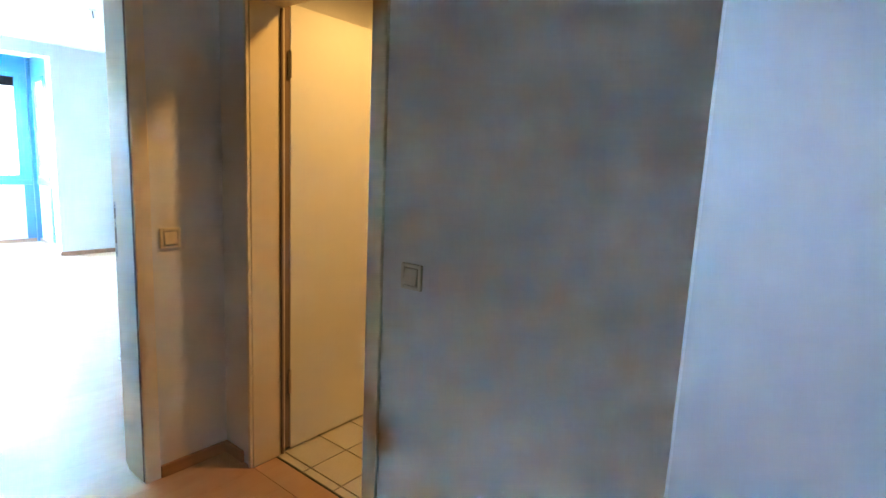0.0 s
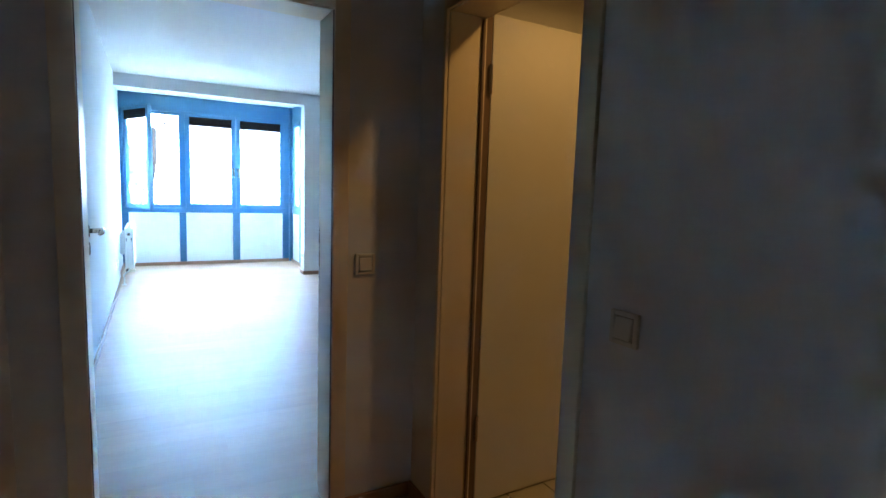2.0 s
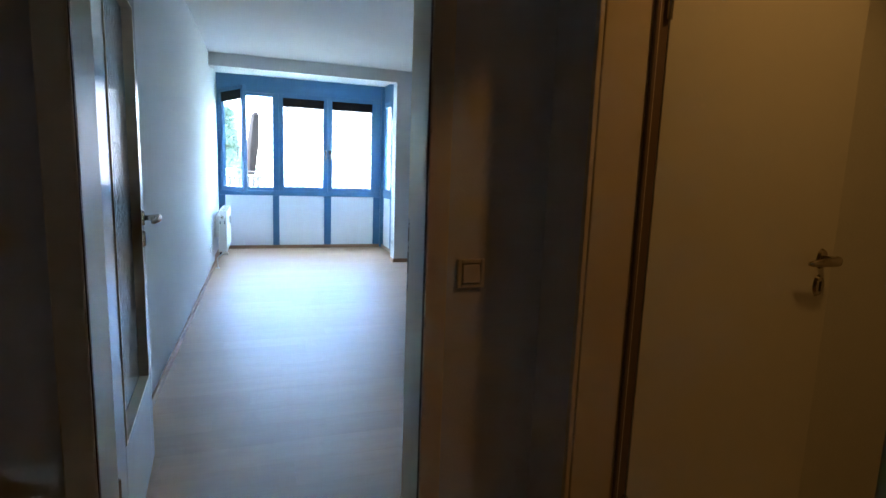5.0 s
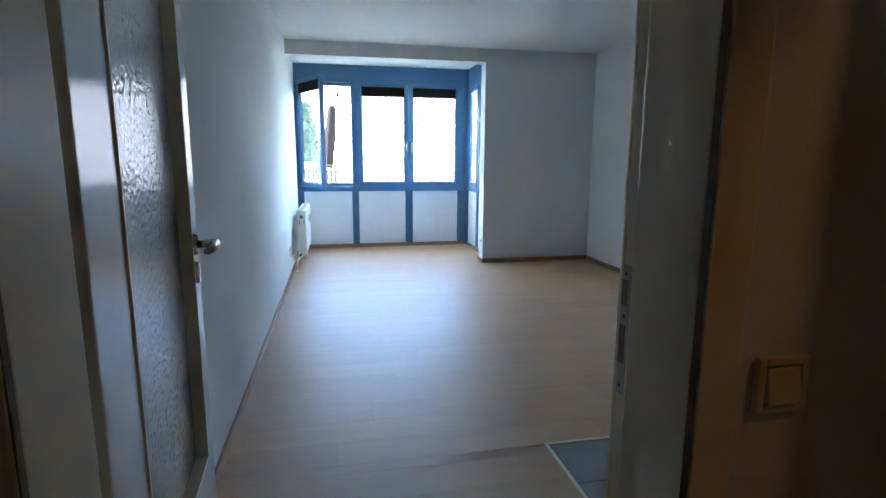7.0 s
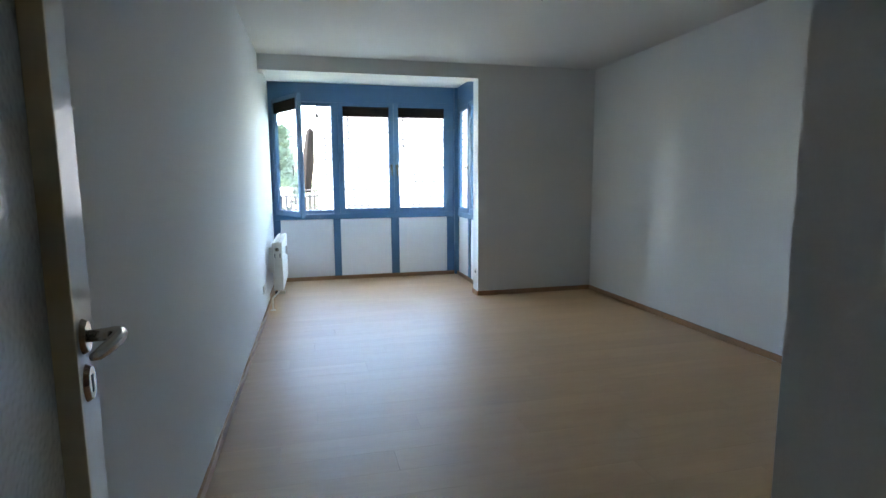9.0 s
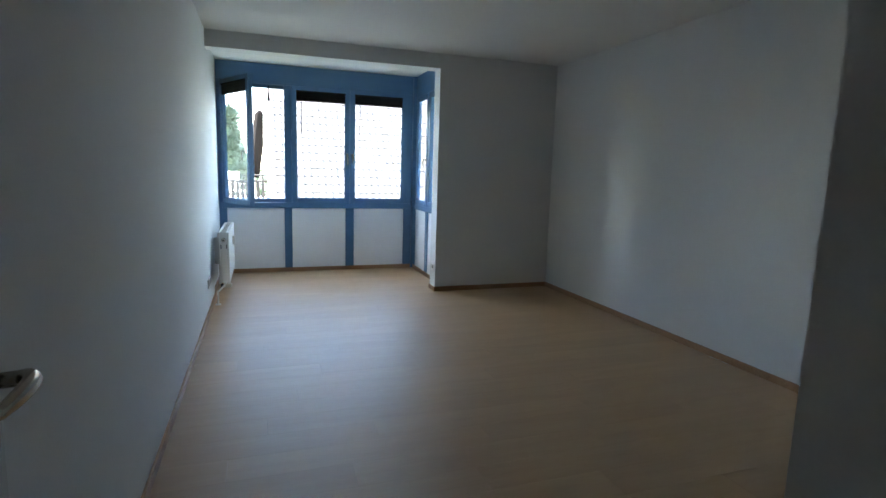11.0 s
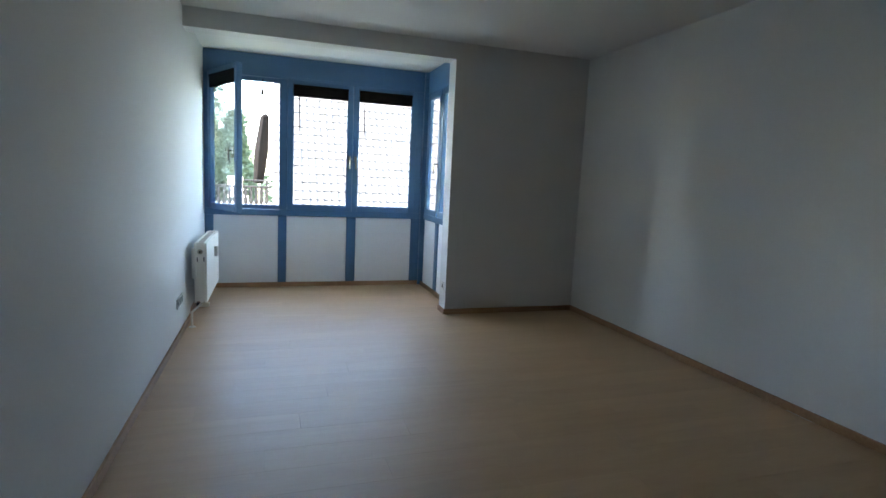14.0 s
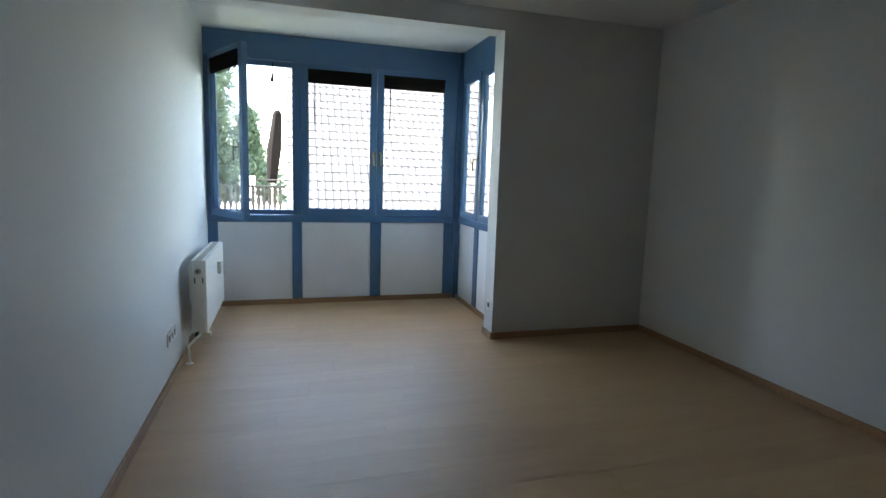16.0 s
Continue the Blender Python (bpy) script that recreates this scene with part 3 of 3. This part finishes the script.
skirting((0.001, 0.216), (0.016, YB + 0.19))
skirting((-0.024, YB + 0.191), (-0.009, YF - 0.031))
skirting((-0.024, YF - 0.030), (XB - 0.062, YF - 0.0225))
skirting((XB - 0.032, YB + 0.20), (XB - 0.0205, YF - 0.058))
skirting((2.355 - 0.016, YB - 0.016), (2.354, YB + 0.19))
skirting((2.356, YB - 0.016), (XR - 0.001, YB - 0.001))
skirting((XR - 0.016, 0.872), (XR - 0.001, YB - 0.017))
skirting((1.402, 0.216), (1.417, 0.869))
skirting((1.402, 0.871), (XR - 0.017, 0.886))
skirting((1.050, -0.016), (1.334, -0.001))
skirting((1.334, -0.15), (1.349, -0.001))
skirting((1.334, -3.5), (1.349, -0.995))
skirting((0.001, -1.70), (0.016, -0.02))

# ---- outside ----
solid("ground", [((-900, -900, -4.3), (900, 900, -4.0))], GRASS, "green lawn and gardens reaching far off", "ground")

house = thing("house", Matrix(), "neighbouring house with a large pale tiled roof", "house")
PITCH = radians(50)
E0 = Vector((0.72, 15.1, -0.80))             # lower corner of the roof
RW, RLEN = 8.2, 7.0
up = Vector((0, math.cos(PITCH), math.sin(PITCH)))
nrm = Vector((0, -math.sin(PITCH), math.cos(PITCH)))
bm = bmesh.new()
top = E0 + up * RLEN
prof = [(E0.y + 0.5, -4.0), (E0.y + 0.5, E0.z + 0.45), (top.y, top.z - 0.2), (2 * top.y - E0.y - 0.5, E0.z + 0.45), (2 * top.y - E0.y - 0.5, -4.0)]
ends = [[bm.verts.new((x, y, z)) for y, z in prof] for x in (E0.x + 0.25, E0.x + RW - 0.25)]
bm.faces.new(ends[0]), bm.faces.new(ends[1][::-1])
for i in range(5):
    j = (i + 1) % 5
    bm.faces.new((ends[0][i], ends[1][i], ends[1][j], ends[0][j]))
part("wall", bm, RENDERW, house)
slab = bmesh.new()
q = [E0 - nrm * 0.12, E0 + Vector((RW, 0, 0)) - nrm * 0.12, top + Vector((RW, 0, 0)) - nrm * 0.12, top - nrm * 0.12]
lowv, upv = [slab.verts.new(v) for v in q], [slab.verts.new(v + nrm * 0.09) for v in q]
slab.faces.new(lowv[::-1]), slab.faces.new(upv)
for i in range(4):
    j = (i + 1) % 4
    slab.faces.new((lowv[i], lowv[j], upv[j], upv[i]))
back = [Vector((v.x, 2 * top.y - v.y, v.z)) for v in q]
b1, b2 = [slab.verts.new(v) for v in back], [slab.verts.new(v + Vector((0, 0, 0.1))) for v in back]
slab.faces.new(b1), slab.faces.new(b2[::-1])
for i in range(4):
    j = (i + 1) % 4
    slab.faces.new((b1[j], b1[i], b2[i], b2[j]))
roof = part("roof", slab, GROUT, house, "battened roof slab under pale clay tiles")
TW, TG = 0.20, 0.31                          # tile width and gauge


def tile_verts():
    """An interlocking tile: a low roll at one side, x across, y up the slope, z out."""
    prof = [(0.0, 0.002), (0.045, 0.0), (0.085, 0.004), (0.115, 0.011), (0.140, 0.019), (0.165, 0.022), (0.185, 0.018), (0.1985, 0.006)]
    v, f = [], []
    for x, z in prof:
        v += [(x, 0.0, z + 0.027), (x, TG + 0.03, z), (x, 0.0, z + 0.002)]
    for i in range(len(prof) - 1):
        a, b = 3 * i, 3 * i + 3
        f += [(a, b, b + 1, a + 1), (a + 2, b + 2, b, a)]
    return v, f


tv, tf = tile_verts()
tile_me = bpy.data.meshes.new("roof_tile")
tile_me.from_pydata(tv, [], tf)
tile_me.materials.append(ROOFT)
slope = Matrix(((1, 0, 0), (0, up.y, nrm.y), (0, up.z, nrm.z))).to_4x4()
rows, cols = int(RLEN / TG), int(RW / TW)
rest_v, rest_f = [], []
rnd = random.Random(7)
for r in range(rows):
    for c in range(cols):
        p = E0 + Vector((c * TW, 0, 0)) + up * (r * TG)
        m = Matrix.Translation(p + nrm * rnd.uniform(-0.004, 0.006)) @ slope @ pose(0, 0, 0, 0, 0, rnd.uniform(-0.6, 0.6))
        if 2 <= c < 22 and 4 <= r < 19:
            ob = new("roof_tile", tile_me)
            ob.parent = roof
            ob.matrix_basis = m
        else:
            k = len(rest_v)
            rest_v += [tuple(m @ Vector(v)) for v in tv]
            rest_f += [tuple(i + k for i in f) for f in tf]
rest = bpy.data.meshes.new("roof_tiles")
rest.from_pydata(rest_v, [], rest_f)
rest.materials.append(ROOFT)
far_tiles = new("roof_tiles", rest)
far_tiles.parent = house
tagged(far_tiles, kind="stuff")

# terrace with railing, parasol, table
terrace = solid("terrace", [((-6.0, 17.9, -4.0), (0.66, 24.0, 0.12))], TERRACE, "raised terrace of the neighbouring house", "terrace")
rail = thing("railing", pose(0, 18.0, 0.12), "weathered wooden terrace railing with turned balusters", "railing")
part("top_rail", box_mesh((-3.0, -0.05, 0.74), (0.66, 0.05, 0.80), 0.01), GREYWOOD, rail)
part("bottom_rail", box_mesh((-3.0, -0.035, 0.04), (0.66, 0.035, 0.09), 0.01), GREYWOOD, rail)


def baluster_bm():
    bm = bmesh.new()
    for z0, z1, r0, r1 in ((0.09, 0.20, 0.038, 0.036), (0.20, 0.34, 0.036, 0.062), (0.34, 0.46, 0.062, 0.036), (0.46, 0.60, 0.034, 0.055), (0.60, 0.74, 0.055, 0.038)):
        tube(bm, (0, 0, z0), (0, 0, z1), r0, r1, 10)
    return bm


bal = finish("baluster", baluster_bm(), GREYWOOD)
for i in range(24):
    ob = new("baluster", bal)
    ob.parent = rail
    ob.location.x = -2.92 + i * 0.15

para = thing("parasol", pose(0.27, 19.2, 0.12), "closed parasol in a dark brown cover", "parasol")
bm = bmesh.new()
rings = [(0.86, 0.15), (1.25, 0.17), (1.9, 0.21), (2.3, 0.18), (2.98, 0.13), (3.08, 0.05)]
vr = []
for z, r in rings:
    vr.append([bm.verts.new((r * math.cos(a * math.tau / 10) * (1 + 0.1 * (a % 2)) + (z - 0.86) * 0.09, r * math.sin(a * math.tau / 10) * (1 + 0.1 * (a % 2)), z)) for a in range(10)])
for a, b in zip(vr, vr[1:]):
    for i in range(10):
        j = (i + 1) % 10
        bm.faces.new((a[i], a[j], b[j], b[i]))
bm.faces.new(vr[0][::-1]), bm.faces.new(vr[-1])
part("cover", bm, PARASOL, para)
part("pole", tube(bmesh.new(), (0, 0, 0.06), (0, 0, 0.95), 0.025), STEEL, para)
part("base", tube(bmesh.new(), (0, 0, 0.0), (0, 0, 0.07), 0.28, 0.26, 20), TERRACE, para)
table = thing("garden_table", pose(0.15, 18.75, 0.12), "small weathered wooden terrace table", "table")
part("tabletop", box_mesh((-0.40, -0.28, 0.93), (0.42, 0.28, 0.97), 0.006), GREYWOOD, table)
for x in (-0.36, 0.38):
    for y in (-0.24, 0.24):
        part("leg", box_mesh((x - 0.025, y - 0.025, 0), (x + 0.025, y + 0.025, 0.93), 0.004), GREYWOOD, table)


chair = thing("garden_chair", pose(-0.32, 18.7, 0.12, 0, 0, 160), "white plastic garden chair on the terrace", "chair")
part("seat", box_mesh((-0.24, -0.23, 0.42), (0.24, 0.23, 0.46), 0.015), RADW, chair)
back_bm = bmesh.new()
for i in range(5):
    box_mesh((-0.22 + i * 0.095, 0.20, 0.46), (-0.16 + i * 0.095, 0.235, 0.98), 0.008, back_bm)
box_mesh((-0.24, 0.195, 0.98), (0.24, 0.24, 1.05), 0.015, back_bm)
part("backrest", back_bm, RADW, chair)
for x in (-0.21, 0.21):
    for y in (-0.20, 0.20):
        part("leg", tube(bmesh.new(), (x * 1.08, y * 1.08, 0), (x, y, 0.43), 0.02, 0.026, 10), RADW, chair)
    part("armrest", box_mesh((x - 0.03, -0.20, 0.64), (x + 0.03, 0.21, 0.67), 0.01), RADW, chair)


# ---- trees ----
def tree(x, y, z, h, r, n, mat, label, conifer, seed):
    rn = random.Random(seed)
    t = thing("tree", pose(x, y, z), label, "tree", "garden trees")
    bm = bmesh.new()
    tube(bm, (0, 0, -0.1), (0.05, 0, h * 0.5), 0.16, 0.09, 10)
    tube(bm, (0.05, 0, h * 0.5), (0, 0.04, h * 0.96), 0.09, 0.02, 8)
    pts = []
    limbs = int(h * 9)
    for i in range(limbs):
        f = 0.12 + 0.86 * i / limbs
        a = i * 2.4 + rn.uniform(-0.3, 0.3)
        reach = (r * (1 - f) ** 0.95 if conifer else r * math.sin(math.pi * min(0.98, f * 0.9 + 0.08)) ** 0.6) * rn.uniform(0.65, 1.15)
        tip = Vector((math.cos(a) * reach, math.sin(a) * reach, h * f + (-0.12 if conifer else 0.25) * reach))
        base = Vector((0, 0, h * f))
        tube(bm, base, tip, 0.03, 0.006, 5)
        pts.append((base, tip))
    part("trunk", bm, BARK, t)
    v, f = [], []
    for _ in range(n):
        b, tp = pts[rn.randrange(len(pts))]
        p = b.lerp(tp, rn.uniform(0.25, 1.08) if conifer else rn.uniform(0.35, 1.15)) + Vector([rn.gauss(0, 0.19 if conifer else 0.2) for _ in range(3)])
        s = rn.uniform(0.06, 0.15) if conifer else rn.uniform(0.05, 0.11)
        d = Vector([rn.uniform(-1, 1) for _ in range(3)]).normalized()
        e = d.orthogonal().normalized() * s * (0.35 if conifer else 0.6)
        k = len(v)
        v += [tuple(p - d * s), tuple(p + e), tuple(p + d * s), tuple(p - e)]
        f.append((k, k + 1, k + 2, k + 3))
    me = bpy.data.meshes.new("crown")
    me.from_pydata(v, [], f)
    me.materials.append(mat)
    cr = new("crown", me)
    cr.parent = t
    return t


tree(-0.90, 26.5, -4.0, 8.0, 1.8, 22000, LEAF, "dark green spruce behind the terrace", True, 3)
tree(-2.7, 25.2, -4.0, 14.0, 3.2, 60000, LEAF, "tall green spruce in the garden", True, 4)
# next two stand out of view, added to block low sky light
tree(-7.6, 23.5, -4.0, 13.0, 3.4, 50000, LEAF, "unseen tall green spruce added to dim the east wall", True, 6)
tree(-12.4, 21.0, -4.0, 12.0, 3.4, 50000, LEAF, "unseen outer green spruce added to dim the east wall", True, 8)
tree(-1.5, 30.0, -4.0, 6.4, 2.6, 14000, LEAF2, "light green leafy garden tree", False, 5)

# ---- floor pieces ----
PW, PL, GAP = 0.192, 1.285, 0.0005
cache = {}


def plank(x0, x1, y0, y1):
    key = (round(x1 - x0, 3), round(y1 - y0, 3))
    if key not in cache:
        cache[key] = finish("plank", box_mesh((0, 0, -0.012), (key[0] - GAP, key[1] - GAP, 0.0), 0.0005), FLOOR)
    ob = new("plank", cache[key])
    ob.parent = sub
    ob.location = (x0, y0, 0)


KX, KY = 1.462, 1.562                          # corner of the tiled kitchen strip
y, row = -3.5, 0
while y < YF:
    y1 = min(y + PW, YF)
    if y < 0.14:
        lo, hi = 0.0, 1.35
    elif y1 <= 0.88:
        lo, hi = 0.0, 1.418
    elif y < KY:
        lo, hi = 0.0, KX
        y1 = min(y1, KY)
    elif y < YB:
        lo, hi = 0.0, XR
    else:
        lo, hi = -0.025, XB
    x = lo - ((row * 0.43) % 1.0) * PL
    while x < hi:
        a, b = max(x, lo), min(x + PL, hi)
        if b - a > 0.02:
            plank(a, b, y, y1)
        x += PL
    y, row = y1, row + 1


def tiles(name, label, mat, xs, ys, parent_z=-0.008):
    bed = solid(name, [((xs[0], ys[0], -0.011), (xs[-1], ys[-1], -0.004))], GROUT, label, "floor")
    for x0, x1 in zip(xs, xs[1:]):
        for y0, y1 in zip(ys, ys[1:]):
            if x1 - x0 < 0.02 or y1 - y0 < 0.02:
                continue
            key = ("t", round(x1 - x0, 3), round(y1 - y0, 3), mat.name)
            if key not in cache:
                cache[key] = finish("tile", box_mesh((0.0035, 0.0035, -0.004), (x1 - x0 - 0.0035, y1 - y0 - 0.0035, 0.001), 0.0012), mat)
            ob = new("tile", cache[key])
            ob.parent = bed
            ob.location = (x0, y0, 0)


tiles("floor_bath", "cream square bathroom floor tiles with dark grout", TILE, [1.474] + [1.519 + 0.205 * i for i in range(8)] + [3.05], [-2.1 + 0.025] + [-0.403 - 0.205 * i for i in range(7, -1, -1)] + [-0.198, -0.12])
tiles("floor_kitchen", "grey floor tiles of the kitchen strip, pale edge trim", GREYTILE, [KX + 0.012 + 0.30 * i for i in range(8)] + [XR], [0.87, 0.948, 1.248, 1.55])
solid("trim", [((KX - 0.006, 0.87, 0.0), (KX + 0.010, KY + 0.004, 0.0035)), ((KX + 0.010, 1.552, 0.0), (XR, KY + 0.004, 0.0035))], RADW, "thin pale metal edge strip round the tiles", "trim")
solid("threshold", [((1.352, -0.920, -0.011), (1.465, -0.2215, 0.0005))], FLOOR, "beech laminate floor strip in the bathroom doorway", "threshold")
solid("threshold_gap", [((1.4655, -0.920, -0.010), (1.4735, -0.2215, 0.0012))], DARKP, "dark joint between the laminate and the tiles", "trim")
